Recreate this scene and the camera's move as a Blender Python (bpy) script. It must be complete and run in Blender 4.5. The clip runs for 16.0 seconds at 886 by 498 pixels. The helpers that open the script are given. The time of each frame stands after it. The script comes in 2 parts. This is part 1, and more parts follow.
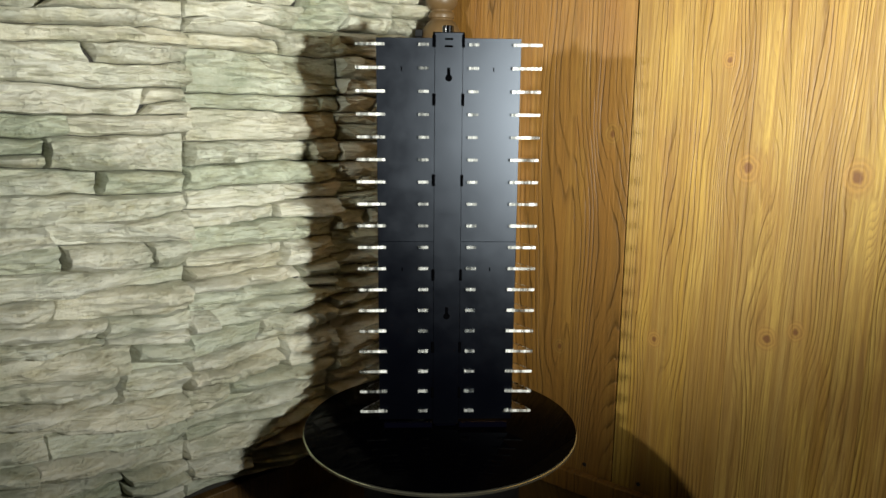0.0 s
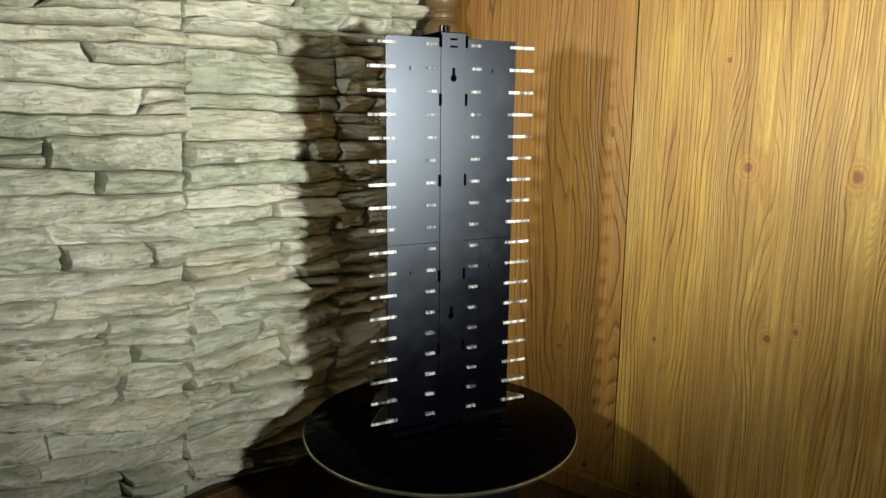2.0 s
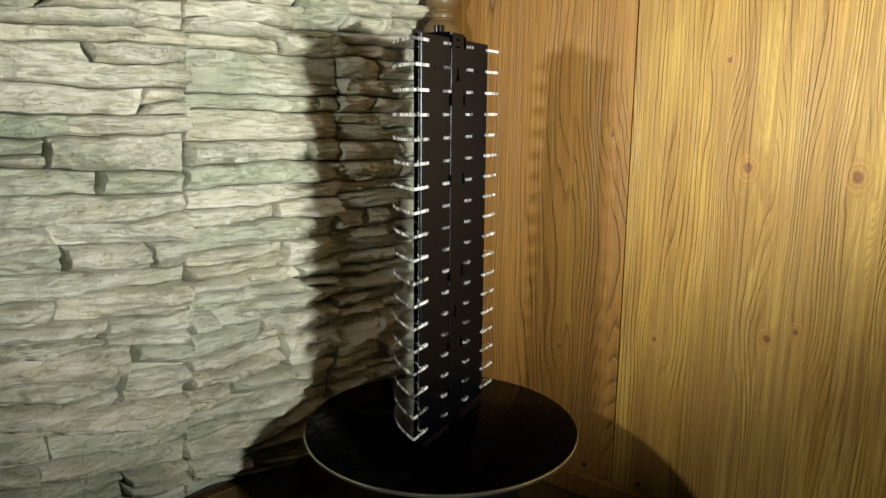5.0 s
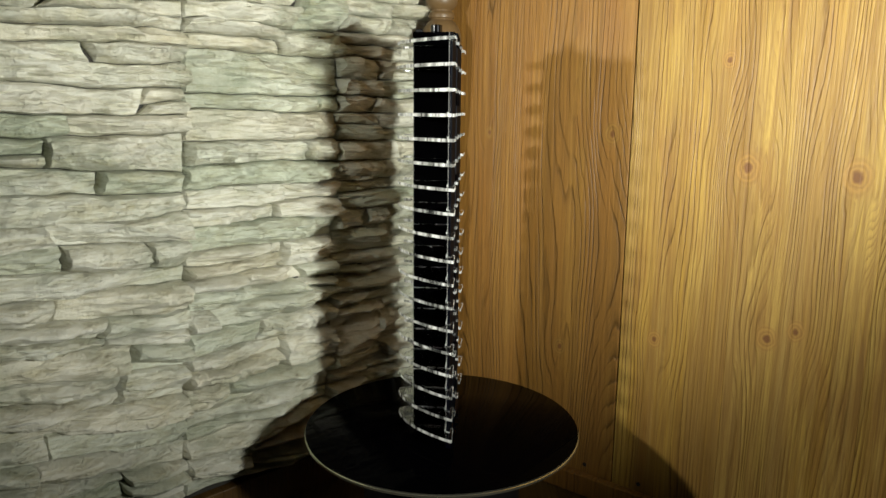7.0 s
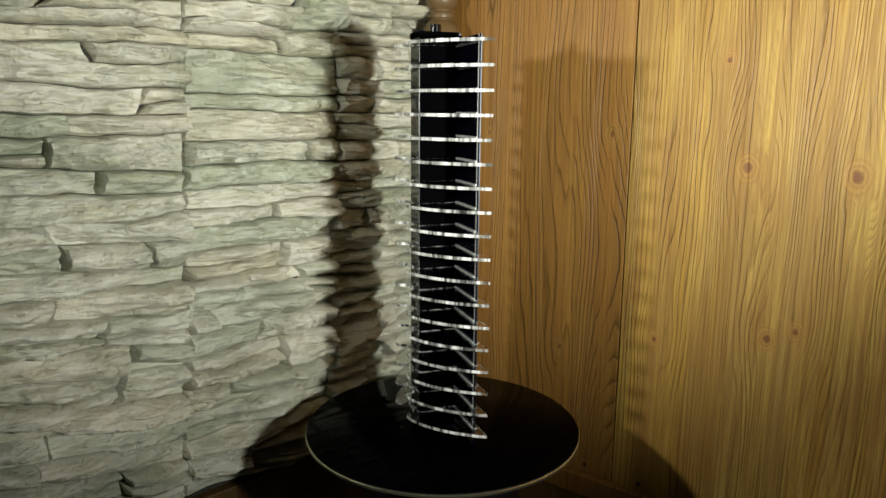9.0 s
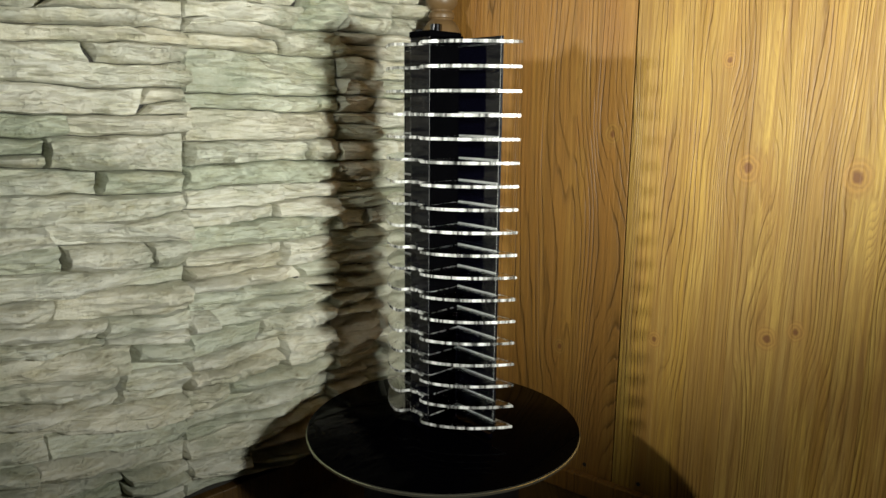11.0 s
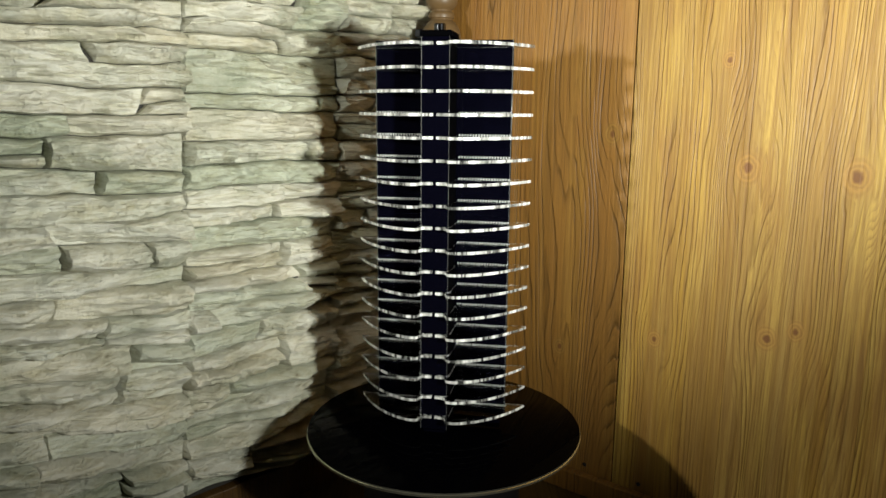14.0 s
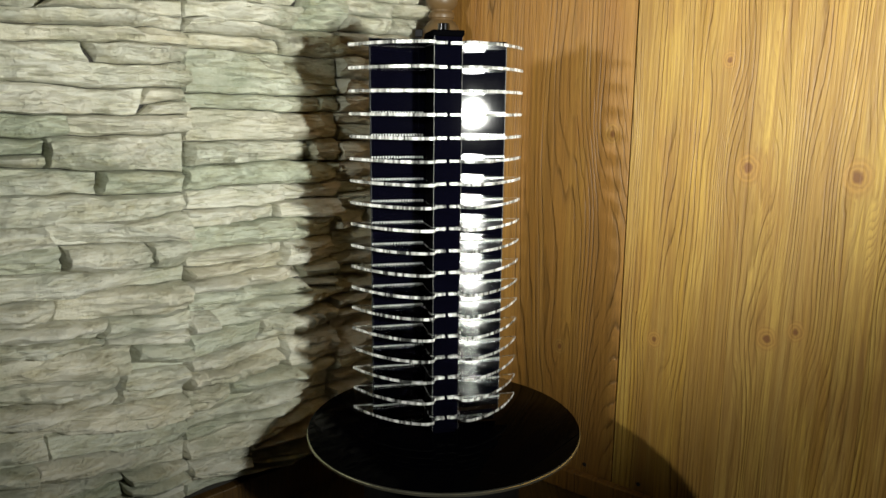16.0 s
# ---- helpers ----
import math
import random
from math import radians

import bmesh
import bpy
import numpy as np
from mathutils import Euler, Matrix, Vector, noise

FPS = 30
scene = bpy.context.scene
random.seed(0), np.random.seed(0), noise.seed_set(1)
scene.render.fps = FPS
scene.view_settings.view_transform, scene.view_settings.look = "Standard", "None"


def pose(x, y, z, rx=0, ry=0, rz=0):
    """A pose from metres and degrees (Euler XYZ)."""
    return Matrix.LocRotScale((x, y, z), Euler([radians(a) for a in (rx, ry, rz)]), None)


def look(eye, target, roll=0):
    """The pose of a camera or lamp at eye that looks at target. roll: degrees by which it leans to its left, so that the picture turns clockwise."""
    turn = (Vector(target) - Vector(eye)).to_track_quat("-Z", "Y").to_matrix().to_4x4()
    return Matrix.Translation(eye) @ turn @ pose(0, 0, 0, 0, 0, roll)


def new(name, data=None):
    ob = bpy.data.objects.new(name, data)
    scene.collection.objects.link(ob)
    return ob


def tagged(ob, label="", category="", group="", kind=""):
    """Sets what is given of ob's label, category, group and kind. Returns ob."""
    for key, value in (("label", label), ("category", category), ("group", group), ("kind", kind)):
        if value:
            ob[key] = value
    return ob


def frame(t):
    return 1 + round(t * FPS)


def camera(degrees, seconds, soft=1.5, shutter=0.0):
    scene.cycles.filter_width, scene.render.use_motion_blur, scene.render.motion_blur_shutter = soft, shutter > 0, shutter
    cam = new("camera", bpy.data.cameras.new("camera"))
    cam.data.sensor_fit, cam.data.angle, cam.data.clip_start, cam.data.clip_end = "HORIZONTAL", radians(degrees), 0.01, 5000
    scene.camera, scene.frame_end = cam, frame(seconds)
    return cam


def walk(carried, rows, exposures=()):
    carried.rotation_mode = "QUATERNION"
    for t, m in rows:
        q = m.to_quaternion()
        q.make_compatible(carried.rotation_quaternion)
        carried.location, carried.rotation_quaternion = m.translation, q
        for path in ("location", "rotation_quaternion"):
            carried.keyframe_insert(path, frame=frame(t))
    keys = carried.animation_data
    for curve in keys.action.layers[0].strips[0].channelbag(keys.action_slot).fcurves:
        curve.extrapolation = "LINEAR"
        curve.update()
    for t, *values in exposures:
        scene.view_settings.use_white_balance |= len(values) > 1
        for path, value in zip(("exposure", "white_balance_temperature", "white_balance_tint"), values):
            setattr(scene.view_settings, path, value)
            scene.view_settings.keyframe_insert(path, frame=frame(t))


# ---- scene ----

# ---------------------------------------------------------------- camera
FLOOR_TO_PLATTER = 0.327
cam = camera(63.5, 16.0, soft=1.5)
eye = Vector((0.0, -1.4919, FLOOR_TO_PLATTER + 0.6848))
aim = eye + Vector((-0.0005, math.cos(0.1934), -math.sin(0.1934)))
walk(cam, [(0.0, look(eye, aim, 0.458)), (16.0, look(eye, aim, 0.458))],
     exposures=[(0.0, 0.04), (1.0, -0.06), (2.0, -0.08), (3.0, -0.02), (4.0, 0.02), (6.5, -0.03), (7.5, -0.03), (9.0, -0.22), (9.4, -0.22), (11.5, -0.10), (14.5, -0.04), (16.0, -0.10)])

# ---------------------------------------------------------------- light
world = bpy.data.worlds.new("dim_room")
world.use_nodes = True
world.node_tree.nodes["Background"].inputs[0].default_value = (0.75, 0.85, 1.0, 1)
world.node_tree.nodes["Background"].inputs[1].default_value = 0.0004
scene.world = world


def lamp(name, place, target, watts, radius, colour, spread):
    data = bpy.data.lights.new(name, "SPOT")
    data.energy, data.shadow_soft_size, data.color = watts, radius, colour
    data.spot_size, data.spot_blend = radians(spread), 1.0
    ob = new(name, data)
    ob.matrix_world = look(place, target)
    return ob


# two photo lamps on stands, one each side of the camera, out of view
lamp("photo_lamp", (0.79, -1.33, 0.994), (-0.24, 0.36, 1.60), 220, 0.045, (0.98, 1.0, 0.91), 110)
lamp("photo_lamp", (-1.10, -1.10, 1.195), (0.92, -0.12, 1.20), 88, 0.045, (0.985, 0.985, 0.88), 94)


# ---------------------------------------------------------------- materials
class Nodes:
    def __init__(self, name):
        self.m = bpy.data.materials.new(name)
        self.m.use_nodes = True
        self.t = self.m.node_tree
        self.b = self.t.nodes["Principled BSDF"]

    def add(self, kind, ins=None, **props):
        n = self.t.nodes.new(kind)
        for k, val in props.items():
            setattr(n, k, val)
        for k, val in (ins or {}).items():
            self.put(n.inputs[k], val)
        return n

    def put(self, socket, val):
        if isinstance(val, bpy.types.NodeSocket):
            self.t.links.new(val, socket)
        else:
            socket.default_value = val

    def math(self, op, a, b=0.0, c=None):
        ins = {0: a, 1: b}
        if c is not None:
            ins[2] = c
        return self.add("ShaderNodeMath", ins, operation=op).outputs[0]

    def vec(self, op, a, b=(0, 0, 0)):
        return self.add("ShaderNodeVectorMath", {0: a, 1: b}, operation=op)

    def noise(self, at, scale, detail=4.0, rough=0.55, dist=0.0):
        return self.add("ShaderNodeTexNoise", {"Vector": at, "Scale": scale, "Detail": detail, "Roughness": rough, "Distortion": dist}).outputs["Fac"]

    def ramp(self, fac, stops, ease="LINEAR"):
        n = self.add("ShaderNodeValToRGB", {"Fac": fac})
        n.color_ramp.interpolation = ease
        while len(n.color_ramp.elements) < len(stops):
            n.color_ramp.elements.new(0.5)
        for e, (p, c) in zip(n.color_ramp.elements, stops):
            e.position, e.color = p, (*c, 1)
        return n.outputs["Color"]

    def range(self, val, a, b, c=0.0, d=1.0):
        return self.add("ShaderNodeMapRange", {0: val, 1: a, 2: b, 3: c, 4: d}).outputs[0]

    def mix(self, fac, a, b, blend="MIX"):
        n = self.add("ShaderNodeMix", data_type="RGBA", blend_type=blend)
        for i, val in ((0, fac), (6, a), (7, b)):
            self.put(n.inputs[i], (*val, 1) if isinstance(val, tuple) and len(val) == 3 else val)
        return n.outputs[2]

    def bump(self, height, strength, distance, normal=None):
        ins = {"Height": height, "Strength": strength, "Distance": distance}
        if normal is not None:
            ins["Normal"] = normal
        return self.add("ShaderNodeBump", ins).outputs[0]

    def set(self, **kw):
        for k, val in kw.items():
            key = k.replace("_", " ")
            if isinstance(val, tuple) and len(val) == 3 and key != "Normal":
                val = (*val, 1)
            self.put(self.b.inputs[key], val)
        return self.m


def object_coords(n):
    return n.add("ShaderNodeTexCoord").outputs["Object"]


def world_coords(n):
    return n.add("ShaderNodeNewGeometry").outputs["Position"]


def stone_material():
    n = Nodes("ledge_stone")
    p = world_coords(n)
    rnd = n.add("ShaderNodeObjectInfo").outputs["Random"]
    big = n.noise(p, 6.0, 4, 0.6)
    strata = n.noise(n.vec("MULTIPLY", p, (14, 14, 120)).outputs[0], 1.0, 6, 0.65, 0.6)
    fine = n.noise(p, 150.0, 6, 0.7)
    pits = n.noise(p, 480.0, 3, 0.6)
    chips = n.noise(n.vec("MULTIPLY", p, (46, 46, 90)).outputs[0], 1.0, 6, 0.65)
    rust = n.noise(n.vec("MULTIPLY", p, (11, 11, 24)).outputs[0], 1.0, 5, 0.65)
    base = n.ramp(big, [(0.34, (0.48, 0.50, 0.40)), (0.5, (0.72, 0.715, 0.625)), (0.64, (0.88, 0.87, 0.785))])
    # dirt, with crevice shade painted in where the strata sink
    dirt_shade = n.ramp(strata, [(0.32, (0.46, 0.43, 0.35)), (0.43, (0.84, 0.82, 0.74)), (0.53, (1, 1, 1))])
    col = n.mix(0.9, base, dirt_shade, "MULTIPLY")
    col = n.mix(n.range(rust, 0.54, 0.72, 0.0, 0.5), col, (0.55, 0.50, 0.29))
    col = n.mix(n.range(fine, 0.42, 0.7, 0, 0.35), col, (0.82, 0.81, 0.74))
    tint = n.ramp(rnd, [(0.0, (0.66, 0.74, 0.62)), (0.35, (1.0, 1.0, 0.95)), (0.7, (0.92, 0.91, 0.86)), (1.0, (1.0, 0.95, 0.84))])
    col = n.mix(0.7, col, tint, "MULTIPLY")
    h = n.math("ADD", n.math("ADD", n.math("MULTIPLY", strata, 0.35), n.math("MULTIPLY", chips, 1.0)), n.math("ADD", n.math("MULTIPLY", fine, 0.35), n.math("MULTIPLY", pits, 0.1)))
    return n.set(Base_Color=col, Roughness=n.range(fine, 0.3, 0.7, 0.7, 0.95), Normal=n.bump(h, 1.0, 0.014))


def pine_material(name, knots, tone=1.0, red=0.0, sway=0.2, climb=0.42, count=98.0, figure=0.84):
    """Brushed pine: growth rings as contours of a drawn-out field, parted round the knots (x, z, size) of the wall."""
    n = Nodes(name)
    p = object_coords(n)
    s = n.add("ShaderNodeSeparateXYZ", {0: p})
    x, z = s.outputs["X"], s.outputs["Z"]
    flat = n.add("ShaderNodeCombineXYZ", {"X": x, "Y": 0.0, "Z": z}).outputs[0]
    rnd = n.add("ShaderNodeObjectInfo").outputs["Random"]
    shifted = n.vec("ADD", flat, n.add("ShaderNodeCombineXYZ", {"X": 0.0, "Y": n.math("MULTIPLY", rnd, 40.0), "Z": 0.0}).outputs[0]).outputs[0]

    def drawn(sx, sz, detail=3.0, rough=0.55):
        return n.noise(n.vec("MULTIPLY", shifted, (sx, 1, sz)).outputs[0], 1.0, detail, rough)

    field = x
    heart = None
    for kx, kz, size in knots:
        d = n.vec("SUBTRACT", flat, (kx, 0, kz)).outputs[0]
        wide = n.vec("LENGTH", n.vec("MULTIPLY", d, (1 / (size * 2.3), 1, 1 / (size * 5.0))).outputs[0]).outputs["Value"]
        swell = n.math("POWER", 2.718, n.math("MULTIPLY", n.math("MULTIPLY", wide, wide), -1.0))
        dx = n.math("SUBTRACT", x, kx)
        field = n.math("SUBTRACT", field, n.math("MULTIPLY", n.math("MULTIPLY", dx, swell), 0.82))
        core = n.vec("LENGTH", n.vec("MULTIPLY", d, (1 / size, 1, 0.8 / size)).outputs[0]).outputs["Value"]
        core = n.math("ADD", core, n.math("MULTIPLY", n.noise(flat, 55.0, 3), 0.45))
        heart = core if heart is None else n.math("MINIMUM", heart, core)
    field = n.math("ADD", field, n.math("MULTIPLY", drawn(3.6, climb, 1.0), sway))
    field = n.math("ADD", field, n.math("MULTIPLY", drawn(13.0, 0.75, 2.0), 0.075))
    field = n.math("ADD", field, n.math("MULTIPLY", drawn(34.0, 2.6), 0.007))
    field = n.math("ADD", field, n.math("MULTIPLY", drawn(110.0, 22.0, 3.0), 0.0042))
    rings = n.math("FRACT", n.math("MULTIPLY", field, count))
    late = n.ramp(rings, [(0.0, (0.0,) * 3), (0.42, (0.06,) * 3), (0.70, (0.38,) * 3), (0.86, (1.0,) * 3), (0.93, (0.75,) * 3), (1.0, (0.0,) * 3)])
    depth = n.range(drawn(24.0, 1.6, 4.0), 0.40, 0.62, 0.05, 1.0)
    late = n.math("MULTIPLY", late, depth)
    hair = n.math("FRACT", n.math("MULTIPLY", field, 263.0))
    hair = n.math("MULTIPLY", n.range(hair, 0.45, 0.95), n.range(drawn(45.0, 3.0, 4.0), 0.40, 0.62, 0.0, 0.62))
    streak = drawn(150.0, 2.8, 5.0, 0.65)
    fibre = drawn(420.0, 11.0, 4.0, 0.6)
    patch = drawn(8.0, 0.55, 4.0, 0.6)
    blotch = drawn(16.0, 4.0, 4.0, 0.6)
    pale = drawn(60.0, 1.6, 4.0, 0.6)
    t = tone
    early = n.ramp(patch, [(0.38, (0.30 * t, 0.160 * t, 0.026 * t)), (0.50, (0.54 * t, 0.315 * t, 0.048 * t)), (0.61, (0.65 * t, 0.425 * t, 0.092 * t))])
    early = n.mix(n.range(blotch, 0.48, 0.66, 0.0, 0.7), early, (0.42 * t, 0.205 * t, 0.040 * t))
    early = n.mix(n.range(pale, 0.52, 0.70, 0.0, 0.45), early, (0.66 * t, 0.46 * t, 0.130 * t))
    weathered = drawn(9.0, 0.7, 5.0, 0.62)
    early = n.mix(n.range(weathered, 0.46, 0.62, 0.0, 0.7), early, (0.40 * t, 0.235 * t, 0.062 * t))
    early = n.mix(red, early, (0.50 * t, 0.205 * t, 0.036 * t))
    col = n.mix(n.range(streak, 0.36, 0.58, 0.65, 0.0), early, (0.24 * t, 0.115 * t, 0.022 * t))
    col = n.mix(hair, col, (0.27 * t, 0.135 * t, 0.027 * t))
    col = n.mix(n.math("MULTIPLY", late, figure), col, (0.17 * t, 0.080 * t, 0.014 * t))
    col = n.mix(n.range(fibre, 0.42, 0.72, 0.0, 0.3), col, (0.24 * t, 0.125 * t, 0.030 * t))
    if heart is not None:
        ring = n.math("SINE", n.math("MULTIPLY", heart, 17.0))
        knotty = n.mix(n.range(ring, -1, 1, 0.0, 0.65), (0.50 * t, 0.27 * t, 0.06 * t), (0.25 * t, 0.120 * t, 0.026 * t))
        col = n.mix(n.range(heart, 1.5, 1.0, 0, 0.7), col, knotty)
        col = n.mix(n.range(heart, 0.70, 0.42, 0, 0.85), col, (0.15, 0.055, 0.016))
    h = n.math("ADD", n.math("MULTIPLY", late, -0.6), n.math("ADD", n.math("MULTIPLY", streak, 0.5), n.math("MULTIPLY", fibre, 0.25)))
    return n.set(Base_Color=col, Roughness=n.range(fibre, 0.3, 0.7, 0.42, 0.62), Normal=n.bump(h, 1.0, 0.0028))


def plain(name, colour, rough=0.5, metal=0.0, grain=200.0, depth=0.0004, vary=0.15, strength=0.3):
    n = Nodes(name)
    p = object_coords(n)
    f = n.noise(p, grain, 4)
    b = n.noise(p, grain / 14, 3)
    lo = tuple(c * (1 - vary) for c in colour)
    hi = tuple(min(1, c * (1 + vary)) for c in colour)
    col = n.mix(n.range(b, 0.3, 0.7), lo, hi)
    return n.set(Base_Color=col, Roughness=n.range(f, 0.25, 0.75, rough * 0.85, rough * 1.15), Metallic=metal, Normal=n.bump(f, strength, depth))


def gloss_black(name, rough, spec=0.5, colour=(0.0012, 0.0012, 0.0035)):
    """Black acrylic or glass with a faint smear of fingerprints."""
    n = Nodes(name)
    p = object_coords(n)
    smear = n.noise(p, 9.0, 4, 0.65)
    return n.set(Base_Color=colour, Roughness=n.range(smear, 0.35, 0.75, rough, rough * 1.6), IOR=1.49, Specular_IOR_Level=spec)


def satin_black():
    """Black lacquered sheet: a tight gloss in a wide bluish sheen over a black ground."""
    n = Nodes("satin_black_sheet")
    p = object_coords(n)
    grain = n.noise(p, 700.0, 3)
    smear = n.noise(p, 14.0, 4, 0.65)
    normal = n.bump(grain, 0.15, 0.0001)
    ground = n.add("ShaderNodeBsdfDiffuse", {"Color": (0.0010, 0.0012, 0.0024, 1), "Normal": normal})
    wide = n.add("ShaderNodeBsdfAnisotropic", {"Color": (0.040, 0.045, 0.054, 1), "Roughness": n.range(smear, 0.3, 0.7, 0.40, 0.44), "Normal": normal}, distribution="BECKMANN")
    tight = n.add("ShaderNodeBsdfAnisotropic", {"Color": (0.005, 0.0051, 0.0053, 1), "Roughness": 0.24, "Normal": normal}, distribution="BECKMANN")
    sheen = n.add("ShaderNodeAddShader", {0: wide.outputs[0], 1: tight.outputs[0]})
    whole = n.add("ShaderNodeAddShader", {0: ground.outputs[0], 1: sheen.outputs[0]})
    n.t.links.new(whole.outputs[0], n.t.nodes["Material Output"].inputs["Surface"])
    n.t.nodes.remove(n.b)
    return n.m


def acrylic_clear():
    """The polished faces of clear sheet."""
    n = Nodes("clear_acrylic")
    p = object_coords(n)
    return n.set(Base_Color=(0.98, 0.99, 0.98), Roughness=n.range(n.noise(p, 120.0, 3), 0.4, 0.8, 0.02, 0.04), Transmission_Weight=1.0, IOR=1.49)


def acrylic_edge(name="acrylic_edge", bright=1.0):
    """The sawn and polished edges of clear sheet; the lamps' light they gather is painted in as white blotches."""
    n = Nodes(name)
    p = object_coords(n)
    s = n.add("ShaderNodeSeparateXYZ", {0: p})
    along = n.add("ShaderNodeCombineXYZ", {"X": s.outputs["X"], "Y": s.outputs["Y"], "Z": n.math("MULTIPLY", n.add("ShaderNodeObjectInfo").outputs["Random"], 7.0)}).outputs[0]
    saw = n.noise(along, 170.0, 2, 0.5)
    cloud = n.noise(along, 48.0, 3, 0.6)
    col = n.ramp(cloud, [(0.36, (0.10, 0.105, 0.10)), (0.48, (0.5, 0.5, 0.48)), (0.60, (0.95, 0.95, 0.93))])
    opaque = n.add("ShaderNodeBsdfPrincipled", {"Base Color": col, "Roughness": n.range(saw, 0.35, 0.65, 0.12, 0.42), "Specular IOR Level": 0.9, "Normal": n.bump(saw, 0.5, 0.0012)})
    clear = n.add("ShaderNodeBsdfTransparent", {"Color": (0.95, 0.96, 0.95, 1)})
    fac = n.range(n.math("ADD", saw, n.math("MULTIPLY", cloud, 0.6)), 0.58, 0.92, 0.16 * bright, 0.86 * bright)
    mixed = n.add("ShaderNodeMixShader", {0: fac, 1: clear.outputs[0], 2: opaque.outputs[0]})
    n.t.links.new(mixed.outputs[0], n.t.nodes["Material Output"].inputs["Surface"])
    n.t.nodes.remove(n.b)
    return n.m


STONE = stone_material()
GROUT = plain("dark_mortar", (0.030, 0.027, 0.022), 0.95, 0, 120, 0.002)
KNOTS = [(0.846, 0.890, 0.027), (1.056, 0.885, 0.029), (0.525, 0.955, 0.021), (0.663, 0.467, 0.017), (0.974, 0.549, 0.018), (0.917, 0.521, 0.022), (0.404, 0.391, 0.018), (0.161, 0.949, 0.013), (0.790, 1.12, 0.016), (1.165, 0.665, 0.026)]
PINE = pine_material("honey_pine", KNOTS, 0.85)
PINE_RED = pine_material("red_brown_pine", KNOTS, 0.70, 0.62, 0.42, 0.85, 66.0, 0.92)
PINE_BROWN = pine_material("dark_brown_pine", [], 0.22, 0.5)
PINE_DARK = pine_material("brown_pine", [], 0.62, 0.7)
TURNED = plain("turned_oak", (0.125, 0.075, 0.030), 0.45, 0, 60, 0.0005, 0.3)
FLOORWOOD = pine_material("floor_pine", [], 0.16)
PLASTER = plain("grey_plaster", (0.10, 0.095, 0.09), 0.9, 0, 40, 0.001)
SATIN_BLACK = satin_black()
FRONT_BLACK = gloss_black("gloss_black_acrylic", 0.036, 0.36)
RAIL_BLACK = gloss_black("rail_black", 0.08, 0.06)
COLUMN_BLACK = gloss_black("polished_black_acrylic", 0.022, 0.3)
GLASS_BLACK = gloss_black("black_glass", 0.010, 0.010, (0.0005, 0.0005, 0.0008))
RUBBER = plain("matt_black_plastic", (0.008, 0.008, 0.009), 0.55, 0, 500, 0.0002)
VOID = plain("dull_black", (0.0009, 0.0009, 0.0012), 0.9, 0, 300, 0.0001)
VOID.node_tree.nodes["Principled BSDF"].inputs["Specular IOR Level"].default_value = 0.005
RUBBER.node_tree.nodes["Principled BSDF"].inputs["Specular IOR Level"].default_value = 0.2
EDGE = plain("polished_rim", (0.50, 0.48, 0.37), 0.24, 0.9, 300, 0.0002)
CLEAR = acrylic_clear()
CUT_EDGE = acrylic_edge("acrylic_edge", 0.95)
TAB_EDGE = acrylic_edge("acrylic_tab", 0.42)
GLINT_STRIP = acrylic_edge("acrylic_glint", 0.15)
BLACK_CHROME = plain("black_chrome", (0.06, 0.06, 0.065), 0.17, 1.0, 400, 0.0001, 0.05)
RIB_WHITE = plain("frosted_acrylic", (0.42, 0.43, 0.42), 0.18, 0, 400, 0.0002, 0.2)
STEEL = plain("dark_steel", (0.06, 0.055, 0.05), 0.4, 0.8, 300, 0.0002)


# ---------------------------------------------------------------- mesh helpers
def mesh_of(name, bm, material, smooth=None):
    bmesh.ops.recalc_face_normals(bm, faces=bm.faces)
    me = bpy.data.meshes.new(name)
    bm.to_mesh(me)
    bm.free()
    me.materials.append(material)
    if smooth is not None:
        for f in me.polygons:
            f.use_smooth = True
        me.set_sharp_from_angle(angle=radians(smooth))
    return me


def part(name, bm, material, parent=None, label="", smooth=None):
    ob = new(name, bm if isinstance(bm, bpy.types.Mesh) else mesh_of(name, bm, material, smooth))
    if parent is not None:
        ob.parent = parent
    return tagged(ob, label)


def thing(name, m, label, category, group="", kind=""):
    ob = new(name)
    ob.empty_display_size = 0.05
    ob.matrix_world = m
    return tagged(ob, label, category, group, kind)


def box(x0, x1, y0, y1, z0, z1, bevel=0.0, seg=2):
    bm = bmesh.new()
    bmesh.ops.create_cube(bm, size=1)
    bmesh.ops.scale(bm, vec=(x1 - x0, y1 - y0, z1 - z0), verts=bm.verts)
    bmesh.ops.translate(bm, vec=((x0 + x1) / 2, (y0 + y1) / 2, (z0 + z1) / 2), verts=bm.verts)
    if bevel:
        bmesh.ops.bevel(bm, geom=bm.edges[:], offset=bevel, segments=seg, profile=0.5, affect="EDGES")
    return bm


def lathe(profile, steps=48, x=0.0, y=0.0):
    """A turned solid from (radius, z) pairs, bottom to top."""
    bm = bmesh.new()
    rings = []
    for r, z in profile:
        if r < 1e-6:
            rings.append([bm.verts.new((x, y, z))])
        else:
            rings.append([bm.verts.new((x + r * math.cos(2 * math.pi * i / steps), y + r * math.sin(2 * math.pi * i / steps), z)) for i in range(steps)])
    for a, b in zip(rings, rings[1:]):
        for i in range(steps):
            j = (i + 1) % steps
            if len(a) == 1:
                bm.faces.new((a[0], b[j], b[i]))
            elif len(b) == 1:
                bm.faces.new((a[i], a[j], b[0]))
            else:
                bm.faces.new((a[i], a[j], b[j], b[i]))
    for ring in (rings[0], rings[-1]):
        if len(ring) > 1:
            bm.faces.new(ring)
    return bm


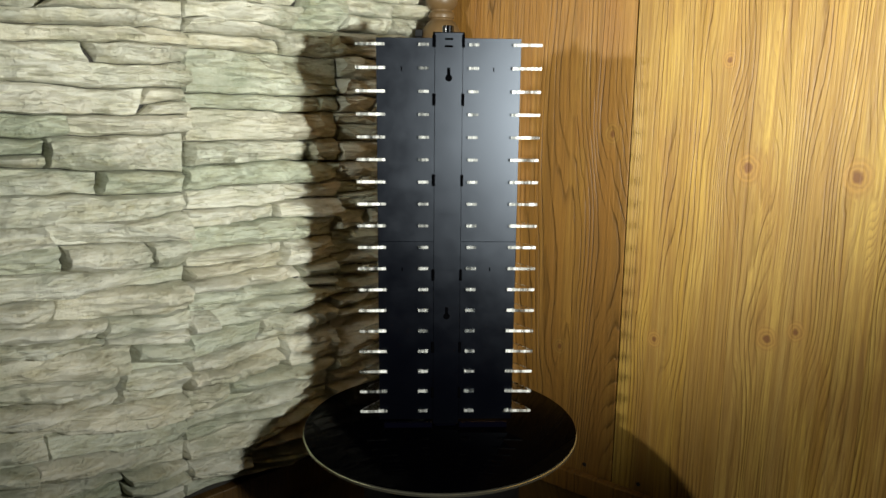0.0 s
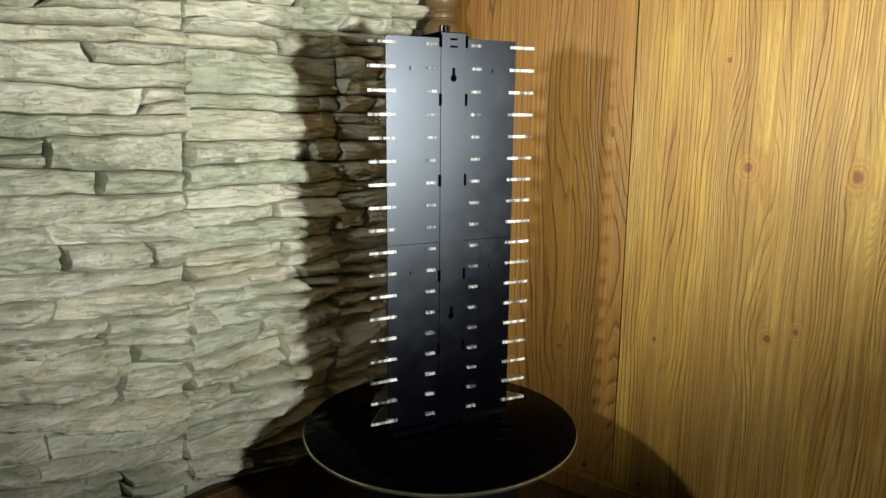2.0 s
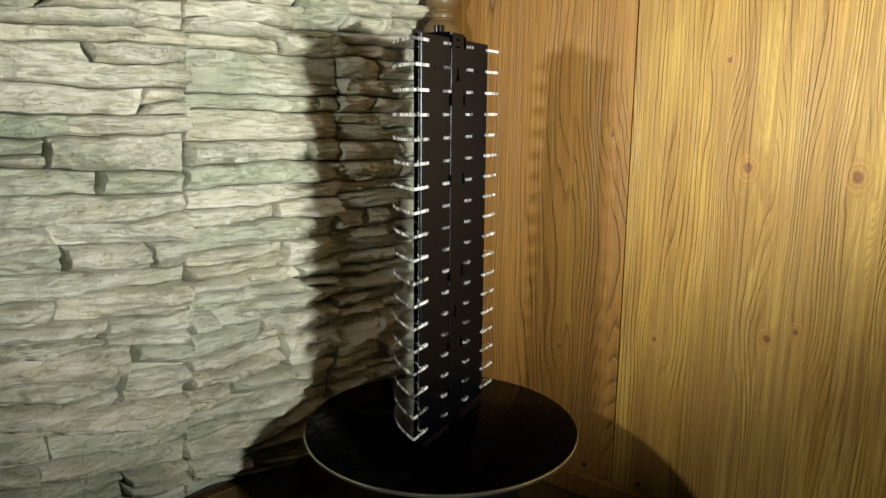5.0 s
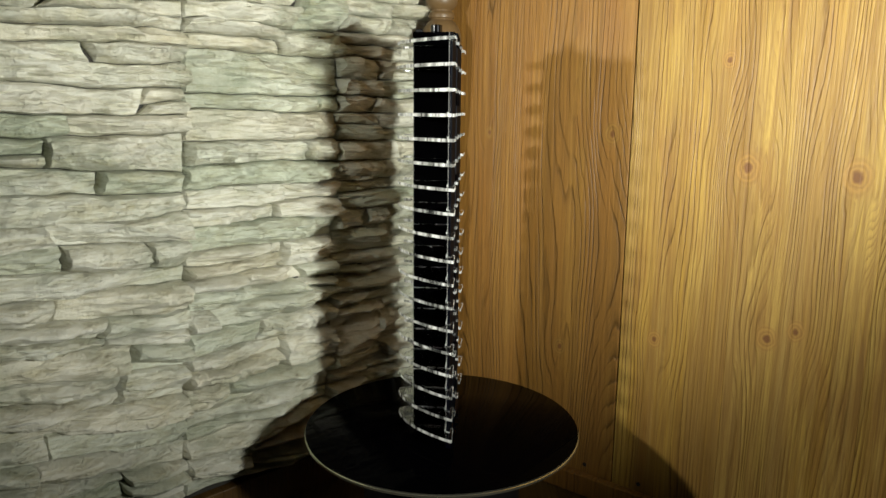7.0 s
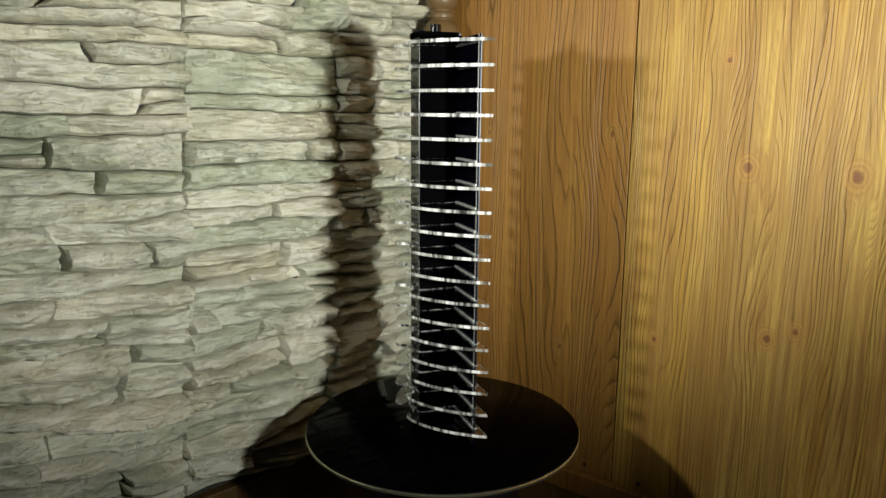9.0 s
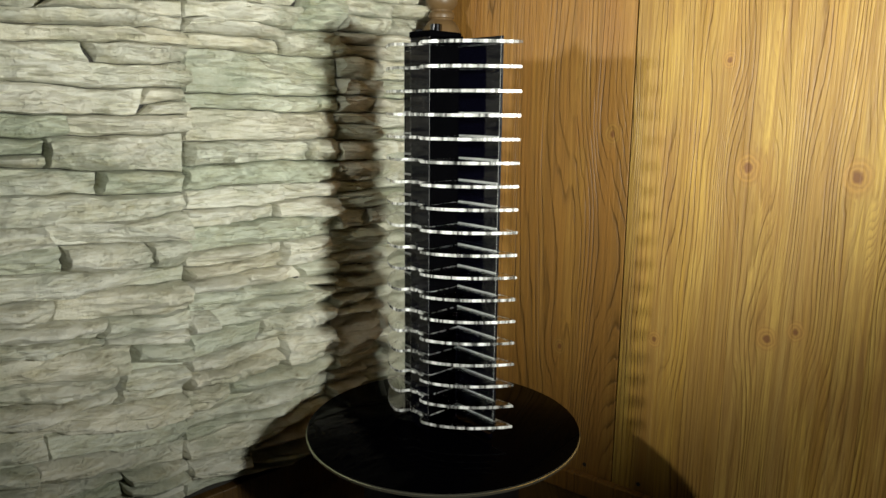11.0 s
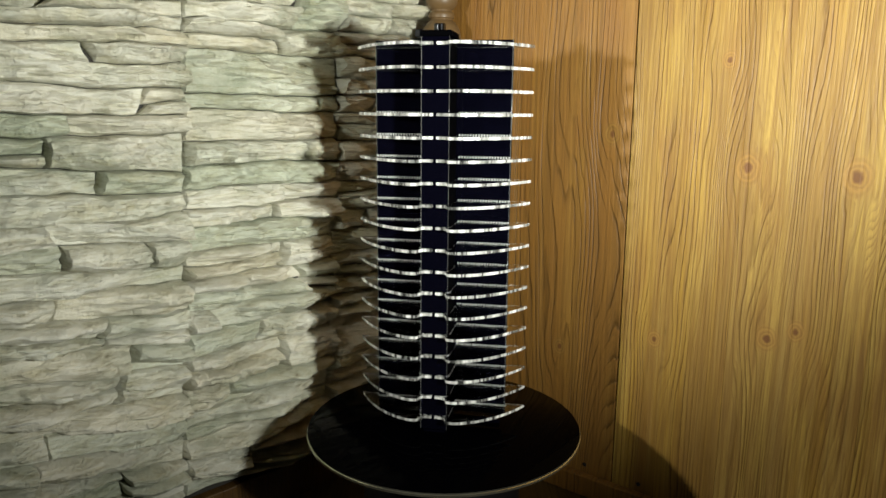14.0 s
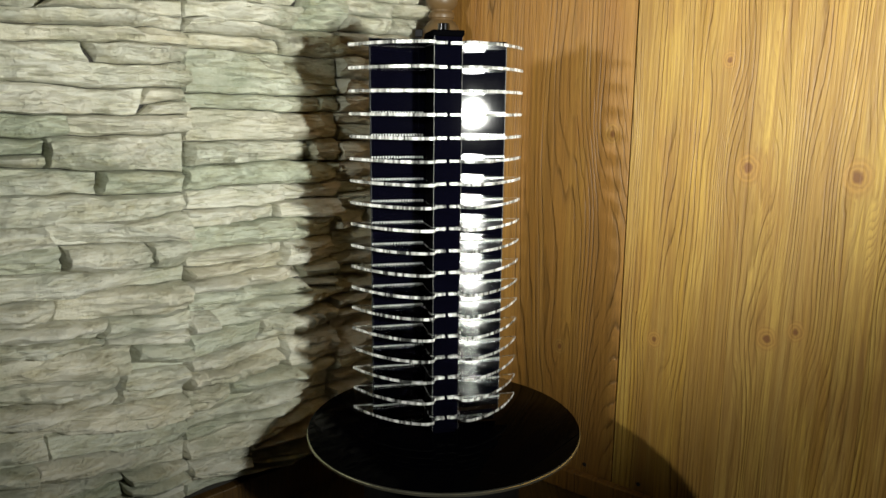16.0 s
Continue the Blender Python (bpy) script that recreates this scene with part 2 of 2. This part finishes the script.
def slab(outline, z0, z1, bevel=0.0):
    """A flat plate with the given outline in plan."""
    bm = bmesh.new()
    lo = [bm.verts.new((x, y, z0)) for x, y in outline]
    hi = [bm.verts.new((x, y, z1)) for x, y in outline]
    bm.faces.new(lo[::-1])
    bm.faces.new(hi)
    k = len(outline)
    for i in range(k):
        bm.faces.new((lo[i], lo[(i + 1) % k], hi[(i + 1) % k], hi[i]))
    if bevel:
        flat = [e for e in bm.edges if abs(e.verts[0].co.z - e.verts[1].co.z) < 1e-6]
        bmesh.ops.bevel(bm, geom=flat, offset=bevel, segments=1, affect="EDGES")
    return bm


# ---------------------------------------------------------------- the room
CORNER = Vector((-0.0011, 0.5928, 0))
STONE_WALL = Matrix.Translation(CORNER) @ pose(0, 0, 0, 0, 0, -135)  # local x away from the corner, y into the room
WOOD_WALL = Matrix.Translation(CORNER) @ pose(0, 0, 0, 0, 0, -39)    # local x away from the corner, -y into the room


def structure(name, bm, material, m, label, smooth=None):
    ob = part(name, bm, material, None, label, smooth)
    ob.matrix_world = m
    return tagged(ob, label, "", "", "structure")


structure("floor", box(-3.2, 3.2, -4.2, 2.4, -0.05, 0.0), FLOORWOOD, Matrix(), "dark brown wooden floor under the turntable")
structure("ceiling", box(-3.2, 3.2, -4.2, 2.4, 2.5, 2.6), PLASTER, Matrix(), "plain ceiling out of view")
structure("wall_south", box(-3.2, 3.2, -4.2, -4.1, 0, 2.5), PLASTER, Matrix(), "plain grey wall behind the camera")
structure("wall_east", box(3.1, 3.2, -4.1, 2.4, 0, 2.5), PLASTER, Matrix(), "plain grey wall out of view")
structure("wall_west", box(-3.2, -3.1, -4.1, 2.4, 0, 2.5), PLASTER, Matrix(), "plain grey wall out of view")

stone_wall = structure("wall_stone", box(0.0, 3.6, -0.16, -0.050, 0.0, 2.5), GROUT, STONE_WALL, "wall clad with pale grey-green ledge stones")
wood_wall = structure("wall_wood", box(-0.12, 3.4, 0.0225, 0.14, 0.0, 2.5), GROUT, WOOD_WALL, "wall boarded with wide honey-brown brushed pine planks")


def bed(x, z, k):
    """Height of a wavering bed joint; z: its height, or its heights at x = 0.78 and 1.15."""
    if isinstance(z, tuple):
        z = z[0] + (z[1] - z[0]) * (x - 0.78) / 0.37
    return z + 0.009 * noise.noise(Vector((x * 5.1, k * 3.7, 0.0))) + 0.005 * noise.noise(Vector((x * 17.0, k * 3.7, 4.0)))


def lean(x, z):
    """The upright joints lean a little with the cladding."""
    return x + 0.061 * (0.67 - z)


def stone_piece(xa, xb, sa, sb, low, top, kl, kt, proud, seed, rng):
    """One split ledge stone between two bed joints; sa, sb: slant of its ends; proud: metres at its face."""
    mid = (xa + xb) / 2
    tall = bed(mid, top, kt) - bed(mid, low, kl)
    nx, nz = max(8, int((xb - xa) / 0.0042)), max(8, int(tall / 0.0026))
    # split faces: the lowest of several leaning planes, with sharp arrises between them
    planes = [(rng.uniform(0, 1) * (xb - xa), rng.uniform(0.1, 0.9) * tall, rng.uniform(-0.38, 0.38), rng.uniform(-1.0, 0.9), rng.uniform(0.0, 0.007)) for _ in range(max(4, int((xb - xa) / 0.024)))]
    rim = rng.uniform(0.002, 0.006)
    beds, depth = rng.uniform(35, 80), rng.uniform(0.003, 0.014)
    skew = rng.uniform(-0.12, 0.12)
    crown, bulge = rng.uniform(0.5, 0.85), rng.uniform(0.006, 0.024)
    if bed(mid, low, kl) < 0.70:
        bulge += 0.014
    fluted = rng.choice((0.0, 0.0, 0.0, 1.0))
    flute_lean = rng.uniform(-1.0, 1.0)
    spots, face = [], []
    for j in range(nz + 1):
        v = j / nz
        for i in range(nx + 1):
            u = i / nx
            x = (xa + sa * (v - 0.5)) * (1 - u) + (xb + sb * (v - 0.5)) * u
            lo, hi = bed(x, low, kl) + 0.0006, bed(x, top, kt) - 0.0006
            z = lo + (hi - lo) * v
            wx = x - xa + 0.010 * noise.noise(Vector((x * 22, seed, z * 30)))
            wz = z - lo + 0.007 * noise.noise(Vector((x * 18, seed + 5, z * 40)))
            y = min(o + gx * (wx - cx) + gz * (wz - cz) for cx, cz, gx, gz, o in planes)
            y += 0.015 * noise.noise(Vector((x * 9, seed + 21, z * 24)))
            # ledge: fullest near its upper edge, falling back below
            peak = crown + 0.22 * noise.noise(Vector((x * 8, seed + 31, 0.0)))
            y += bulge * (1 - ((v - peak) / (peak if v < peak else 1.05 - min(peak, 0.9))) ** 2)
            layer = (wz + skew * wx) * beds + 0.8 * noise.noise(Vector((x * 7, seed + 11, z * 9)))
            step = layer - math.floor(layer)
            keep = 0.5 + 0.9 * noise.noise(Vector((x * 9, seed + 13, math.floor(layer) * 2.3)))
            y -= depth * keep * (1 - min(1.0, step / 0.25)) + 0.4 * depth * keep * step
            y -= 0.016 * abs(noise.noise(Vector((x * 16, seed + 3, z * 52))))
            y += 0.005 * noise.noise(Vector((x * 38, seed + 7, z * 85)))
            if fluted:
                y -= 0.015 * abs(noise.noise(Vector(((x + flute_lean * z) * 34, seed + 5, z * 6))))
            face.append(y)
            spots.append((x, z, min(u, 1 - u) * (xb - xa), min(v, 1 - v) * (hi - lo), u))
    level = proud - sorted(face)[int(len(face) * 0.6)]
    bm = bmesh.new()
    grid = [[] for _ in range(nz + 1)]
    for k, ((x, z, end, side, u), y) in enumerate(zip(spots, face)):
        y = max(1.2 * (y + level), -0.034)
        worn = rim * (0.6 + 0.8 * abs(noise.noise(Vector((x * 40, seed, z * 40)))))
        y -= 0.020 * max(0.0, 1 - side / worn) ** 1.6 + 0.018 * max(0.0, 1 - end / (worn * 0.6)) ** 1.6
        x += 0.006 * noise.noise(Vector((xa * 7, 0.5, z * 40))) * (1 - u) + 0.006 * noise.noise(Vector((xb * 7, 0.5, z * 40))) * u
        grid[k // (nx + 1)].append(bm.verts.new((lean(x, z), max(-0.046, y), z)))
    for j in range(nz):
        for i in range(nx):
            bm.faces.new((grid[j][i], grid[j][i + 1], grid[j + 1][i + 1], grid[j + 1][i]))
    edge = [grid[0][i] for i in range(nx + 1)] + [grid[j][nx] for j in range(1, nz + 1)] + [grid[nz][i] for i in range(nx - 1, -1, -1)] + [grid[j][0] for j in range(nz - 1, 0, -1)]
    back = [bm.verts.new((a.co.x, -0.058, a.co.z)) for a in edge]
    for k in range(len(edge)):
        w = (k + 1) % len(edge)
        bm.faces.new((edge[k], back[k], back[w], edge[w]))
    return bm


def stone_panel(x0, x1, rows, key, rng, joints=None):
    """Courses of stones between two upright joints. rows: heights of the bed joints, top to bottom; joints: cuts by course."""
    for k, (top, low) in enumerate(zip(rows, rows[1:])):
        if joints is not None:
            cuts = [(x0, 0.0)] + [(x, rng.uniform(-0.03, 0.03)) for x in joints.get(k, ())] + [(x1, 0.0)]
        else:
            cuts = [(x0, 0.0)]
            while cuts[-1][0] < x1 - 0.22:
                cuts.append((cuts[-1][0] + rng.uniform(0.08, 0.30), rng.uniform(-0.04, 0.04)))
            if len(cuts) > 1 and x1 - cuts[-1][0] < 0.07:
                cuts.pop()
            cuts.append((x1, 0.0))
        for (a, sa), (b, sb) in zip(cuts, cuts[1:]):
            layers = [(top, low, key + k, key + k + 1)]
            ends = [bed((a + b) / 2, z, 0) for z in (top, low)]
            if ends[0] - ends[1] > 0.058 and rng.random() < 0.6:
                share = rng.uniform(0.4, 0.6)
                split = tuple(p + (q - p) * share for p, q in zip(top, low)) if isinstance(top, tuple) else top + (low - top) * share
                layers = [(top, split, key + k, key + k + 30.5), (split, low, key + k + 30.5, key + k + 1)]
            for hi, lo, kt, kl in layers:
                bm = stone_piece(a, b, sa, sb, lo, hi, kl, kt, rng.uniform(-0.016, 0.014), rng.uniform(0, 90), rng)
                part("stone", bm, STONE, stone_wall, "", 24)


BEDS_A = [(1.42, 1.42), (1.345, 1.33), (1.2734, 1.2501), (1.1995, 1.1855), (1.1359, 1.1278), (1.0494, 1.0499), (0.9898, 1.0016), (0.9567, 0.9538), (0.872, 0.8964), (0.826, 0.8497), (0.7858, 0.7891), (0.7243, 0.7424), (0.672, 0.6953),
          (0.628, 0.6446), (0.5684, 0.5945), (0.4914, 0.532), (0.4355, 0.4775), (0.3697, 0.4058), (0.3165, 0.3668), (0.2628, 0.3163), (0.2086, 0.2766), (0.1497, 0.2138), (0.108, 0.108)]
CUTS_A = {1: (0.93,), 2: (1.05,), 4: (0.9715,), 5: (0.8697,), 6: (1.0211,), 7: (1.0594,), 8: (0.9643,), 10: (1.0589,), 11: (0.8641, 1.0326), 13: (1.0468,), 14: (0.9562,), 15: (0.9036,), 16: (0.9257,), 18: (1.0684,), 19: (1.1,), 20: (0.9231,)}
BEDS_B = [1.42, 1.35, 1.2742, 1.1978, 1.1363, 1.0402, 1.0051, 0.9376, 0.8801, 0.8316, 0.7876, 0.7458, 0.6936, 0.627, 0.5569, 0.5054, 0.4508, 0.3744, 0.3185, 0.2538, 0.2061, 0.1415, 0.108]
CUTS_B = {1: (0.6,), 2: (0.5,), 3: (0.5496,), 5: (0.4385,), 7: (0.4674, 0.6773), 9: (0.5433,), 10: (0.5611,), 12: (0.5345,), 13: (0.48, 0.6448), 14: (0.7197,), 15: (0.5895,), 16: (0.5282,), 17: (0.6802,), 20: (0.6355,)}
rng = random.Random(23)
stone_panel(0.780, 1.180, BEDS_A, 0, rng, CUTS_A)
stone_panel(0.380, 0.7785, BEDS_B, 100, rng, CUTS_B)
stone_panel(0.035, 0.3785, [z + rng.uniform(-0.012, 0.012) for z in BEDS_B[:-1]] + [0.108], 200, rng)
stone_panel(1.1815, 1.60, [z + rng.uniform(-0.012, 0.012) for z in BEDS_B[:-1]] + [0.108], 300, rng)

# pine planks on the other wall
for a, b in ((0.0, 0.1745), (0.1750, 0.5712), (0.5750, 0.8335), (0.8338, 1.110), (1.1103, 1.42), (1.4203, 1.75)):
    plank = part("plank", box(a, b, 0.0, 0.022, 0.02, 2.45, 0.0005, 1), PINE if a > 0.5 else PINE_RED, wood_wall)


def plank_fixings():
    for x, z in ((0.494, 0.079), (0.647, 0.076)):
        screw = thing("screw", WOOD_WALL @ pose(x, 0, z), "dark steel screw head sunk in a pine plank", "screw", "plank screws")
        bm = lathe([(0.0, 0.0), (0.0055, 0.0), (0.0055, 0.001), (0.004, 0.0022), (0.0, 0.0024)], 16)
        bmesh.ops.rotate(bm, verts=bm.verts, cent=(0, 0, 0), matrix=Matrix.Rotation(radians(90), 3, "X"))
        part("screw_head", bm, STEEL, screw)


plank_fixings()
skirt = structure("baseboard", box(-0.02, 2.4, -0.024, -0.001, 0.0, 0.058, 0.004), PINE_DARK, WOOD_WALL, "brown wooden baseboard along the boarded wall")
plinth = structure("baseboard_stone_side", box(0.03, 2.4, -0.049, -0.020, 0.0, 0.100, 0.003), PINE_BROWN, STONE_WALL, "brown wooden baseboard below the stones")


# ---------------------------------------------------------------- turned post in the corner
def corner_post():
    post = thing("turned_post", pose(-0.010, 0.505, 0), "turned brown wooden post standing in the corner", "post")
    part("base", lathe([(0.0, 0.0), (0.05, 0.0), (0.052, 0.01), (0.052, 0.88), (0.046, 0.90), (0.0, 0.90)], 32), TURNED, post, "", 40)
    prof = [(0.0, 0.901), (0.040, 0.901), (0.042, 0.93), (0.050, 1.02), (0.054, 1.10), (0.055, 1.17), (0.053, 1.205), (0.047, 1.224), (0.037, 1.238), (0.0305, 1.243),
            (0.0300, 1.246), (0.0335, 1.249), (0.0345, 1.256), (0.0330, 1.262), (0.0290, 1.265), (0.0285, 1.269), (0.0330, 1.273), (0.0395, 1.281), (0.0420, 1.290), (0.0425, 1.30), (0.042, 1.40), (0.044, 2.49), (0.0, 2.49)]
    part("shaft", lathe(prof, 48), TURNED, post, "", 40)
    part("hook", box(-0.070, -0.050, -0.022, -0.008, 1.199, 1.219, 0.003), RUBBER, post, "small black hook")


corner_post()

# ---------------------------------------------------------------- turntable
turntable = thing("turntable", pose(0, 0, 0), "round black glass turntable with a pale rim on a black base", "turntable")
part("base", lathe([(0.0, 0.0), (0.17, 0.0), (0.175, 0.01), (0.175, 0.25), (0.165, 0.275), (0.15, 0.285), (0.15, 0.301), (0.0, 0.301)], 64), RUBBER, turntable, "", 40)
platter = part("platter", lathe([(0.0, -0.004), (0.2945, -0.004), (0.2975, -0.0025), (0.2985, -0.0012), (0.297, 0.0), (0.0, 0.0)], 128, -0.004, 0.0), GLASS_BLACK, turntable, "glossy black glass top", 40)
platter.location = (0, 0, FLOOR_TO_PLATTER)
part("rim", lathe([(0.0, -0.012), (0.297, -0.012), (0.300, -0.010), (0.300, -0.0055), (0.298, -0.0041), (0.0, -0.0041)], 128, -0.004, 0.0), EDGE, platter, "pale polished rim", 40)
part("hub", lathe([(0.0, -0.025), (0.11, -0.025), (0.11, -0.0125), (0.0, -0.0125)], 48, 0, 0), RUBBER, platter)

# ---------------------------------------------------------------- spectacle display rack
OX, OY = 0.0069, -0.0219
rack = thing("display_rack", pose(0, 0, FLOOR_TO_PLATTER), "black two-winged eyewear display rack with clear acrylic shelves", "display rack")
TIERS = [0.0399 + 0.04525 * i for i in range(18)]
HW, PW, TOP, SEAM = 0.144, 0.0276, 0.822, 0.413


def at_rack(bm):
    bmesh.ops.translate(bm, verts=bm.verts, vec=(OX, OY, 0))
    return bm


def rack_body():
    for side in (-1, 1):
        for z0, z1 in ((0.018, SEAM - 0.0001), (SEAM + 0.0001, TOP)):
            a, b = sorted((side * (PW + 0.0003), side * HW))
            wing = part("wing_panel", at_rack(box(a, b, -0.0030, -0.0004, z0, z1, 0.0005, 1)), SATIN_BLACK, rack, "satin black back panel")
            part("front_sheet", at_rack(box(a, b, 0.0, 0.0022, z0, z1, 0.0009, 2)), FRONT_BLACK, wing, "glossy black front sheet")
        a, b = sorted((side * (PW + 0.002), side * (HW - 0.010)))
        bm = bmesh.new()
        ends = [[bm.verts.new((x, y, z)) for y, z in ((-0.0080, 0.0008), (-0.0046, 0.0084), (-0.0030, 0.0100), (0.0040, 0.0100), (0.0040, 0.0008))] for x in (a, b)]
        bm.faces.new(ends[0])
        bm.faces.new(ends[1][::-1])
        for i in range(5):
            bm.faces.new((ends[0][i], ends[1][i], ends[1][(i + 1) % 5], ends[0][(i + 1) % 5]))
        part("base_rail", at_rack(bm), RAIL_BLACK, rack, "glossy black chamfered base rail")
        # pale strips added for the glints along panel edges and column corners
        x = side * (HW - 0.0016)
        part("edge_strip", at_rack(box(x - 0.0005, x + 0.0005, 0.0024, 0.0042, 0.018, TOP, 0.0002, 1)), GLINT_STRIP, rack, "pale strip added for the glint on the panel's polished edge")
        x = side * (PW + 0.0004)
        part("corner_strip", at_rack(box(x - 0.0003, x + 0.0003, 0.0820, 0.0831, 0.010, TOP, 0.0001, 1)), GLINT_STRIP, rack, "pale strip added for the glint on the column's polished corner")
    # centre column: back strip, sides and front
    part("back_strip", at_rack(box(-PW, PW, -0.0045, -0.0008, 0.008, TOP + 0.010, 0.0002, 1)), SATIN_BLACK, rack, "satin black back strip")
    for side in (-1, 1):
        a, b = sorted((side * PW, side * (PW - 0.0025)))
        part("column_side", at_rack(box(a, b, 0.0, 0.0795, 0.010, TOP, 0.0004, 1)), VOID, rack)
    part("column_front", at_rack(box(-PW, PW, 0.0800, 0.0835, 0.010, TOP, 0.0014, 3)), COLUMN_BLACK, rack, "glossy black column front")
    part("cap", at_rack(box(-PW - 0.004, PW + 0.004, 0.0, 0.0845, TOP + 0.0005, TOP + 0.012, 0.002, 2)), VOID, rack, "black end cap")
    knob = part("knob", at_rack(lathe([(0.0, TOP + 0.0125), (0.012, TOP + 0.0125), (0.012, TOP + 0.027), (0.011, TOP + 0.028), (0.0, TOP + 0.028)], 32, 0, 0.04)), BLACK_CHROME, rack, "glossy black knob", 40)
    part("foot", at_rack(box(-PW + 0.004, PW - 0.004, 0.002, 0.076, 0.0, 0.0095, 0.001)), COLUMN_BLACK, rack)
    # keyholes and slots, their dark insides drawn as black plates laid on; hinge clips
    for z in (0.745, 0.252):
        bm = lathe([(0.0, 0.0), (0.0068, 0.0), (0.0068, 0.0004), (0.0, 0.0004)], 24)
        bm2 = box(-0.0032, 0.0032, 0.004, 0.020, 0.0, 0.0004, 0)
        me = bpy.data.meshes.new("tmp")
        bm2.to_mesh(me)
        bm2.free()
        bm.from_mesh(me)
        bpy.data.meshes.remove(me)
        bmesh.ops.rotate(bm, verts=bm.verts, cent=(0, 0, 0), matrix=Matrix.Rotation(radians(90), 3, "X"))
        bmesh.ops.translate(bm, verts=bm.verts, vec=(0, -0.0046, z))
        part("keyhole", at_rack(bm), VOID, rack, "keyhole-shaped hanging slot")
    for z in (0.806, 0.820):
        part("slot", at_rack(box(-0.008, 0.008, -0.0050, -0.0044, z - 0.002, z + 0.002, 0.0002, 1)), VOID, rack)
    for x in (-0.094, 0.090):
        for z in (0.762, 0.354):
            part("pin_slot", at_rack(box(x - 0.0012, x + 0.0012, -0.0034, -0.0029, z - 0.004, z + 0.004, 0.0002, 1)), VOID, rack)
    for side in (-1, 1):
        for z in (0.816, 0.703, 0.541, 0.342, 0.183, 0.08):
            x = side * (PW + 0.0012)
            part("hinge_clip", at_rack(box(x - 0.0028, x + 0.0028, -0.0062, -0.0008, z - 0.012, z + 0.012, 0.0008, 1)), VOID, rack)


def shelf_outline(side):
    """Plan of a clear shelf: tongue on the column's front, bow to the outer tip, hook behind the panel's edge, straight back."""
    pts = [(0.0035, 0.0842), (0.0285, 0.0842), (0.0330, 0.0790), (0.0330, 0.0028), (0.146, 0.0028), (0.146, -0.0050), (0.128, -0.0050), (0.127, -0.0100), (0.181, -0.0115), (0.185, -0.0105)]
    bow = [(0.0335, 0.1120), (0.0445, 0.1130), (0.050, 0.1125)]
    for i in range(1, 13):
        s = i / 12
        p0, p1, p2 = (0.050, 0.1125), (0.128, 0.0890), (0.185, -0.0105)
        bow.append(tuple((1 - s) ** 2 * p0[k] + 2 * s * (1 - s) * p1[k] + s * s * p2[k] for k in range(2)))
    bow.pop()
    front = [(0.0035, 0.0900), (0.0215, 0.0905), (0.0255, 0.0935), (0.0300, 0.1085)]
    out = pts + bow[::-1] + front[::-1]
    return [(side * x, y) for x, y in (out if side > 0 else out[::-1])]


def beads(side):
    """The row of small ribs along the straight back edge."""
    bm = bmesh.new()
    for i in range(19):
        x = side * (0.036 + i * 0.0058)
        b = bmesh.ops.create_cube(bm, size=1)["verts"]
        bmesh.ops.scale(bm, vec=(0.0030, 0.0034, 0.0026), verts=b)
        bmesh.ops.translate(bm, vec=(x, 0.0046, 0.0041), verts=b)
    return bm


def two_faced(name, bm, across, edge):
    """Clear faces up and down, cut edges round the sides."""
    me = mesh_of(name, bm, CLEAR)
    me.materials.append(edge)
    for f in me.polygons:
        f.material_index = 0 if abs(f.normal.z) > across else 1
    return me


def rack_shelves():
    for side in (-1, 1):
        plate = two_faced("shelf", at_rack(slab(shelf_outline(side), -0.0030, 0.0030, 0.0005)), 0.9, CUT_EDGE)
        tab = two_faced("tab", at_rack(box(*sorted((side * 0.0395, side * 0.0605)), -0.0100, -0.0032, -0.0030, 0.0030, 0.0006, 1)), 0.9, TAB_EDGE)
        ribs = mesh_of("ribs", at_rack(beads(side)), RIB_WHITE)
        for z in TIERS:
            shelf = part("shelf", plate, CLEAR, rack, "clear acrylic bow-fronted shelf")
            shelf.location = (0, 0, z)
            part("tab", tab, CLEAR, shelf, "clear acrylic tab")
            part("ribs", ribs, CLEAR, shelf)


rack_body()
rack_shelves()


# ---------------------------------------------------------------- what moves
def motions():
    rate, start = 11.932, 2.04
    turn = [(t * 0.5, start + rate * t * 0.5) for t in range(33)]
    walk(rack, [(t, pose(0, 0, FLOOR_TO_PLATTER, 0, 0, a)) for t, a in turn])
    walk(platter, [(t, pose(0, 0, FLOOR_TO_PLATTER, 0, 0, a)) for t, a in turn])


motions()
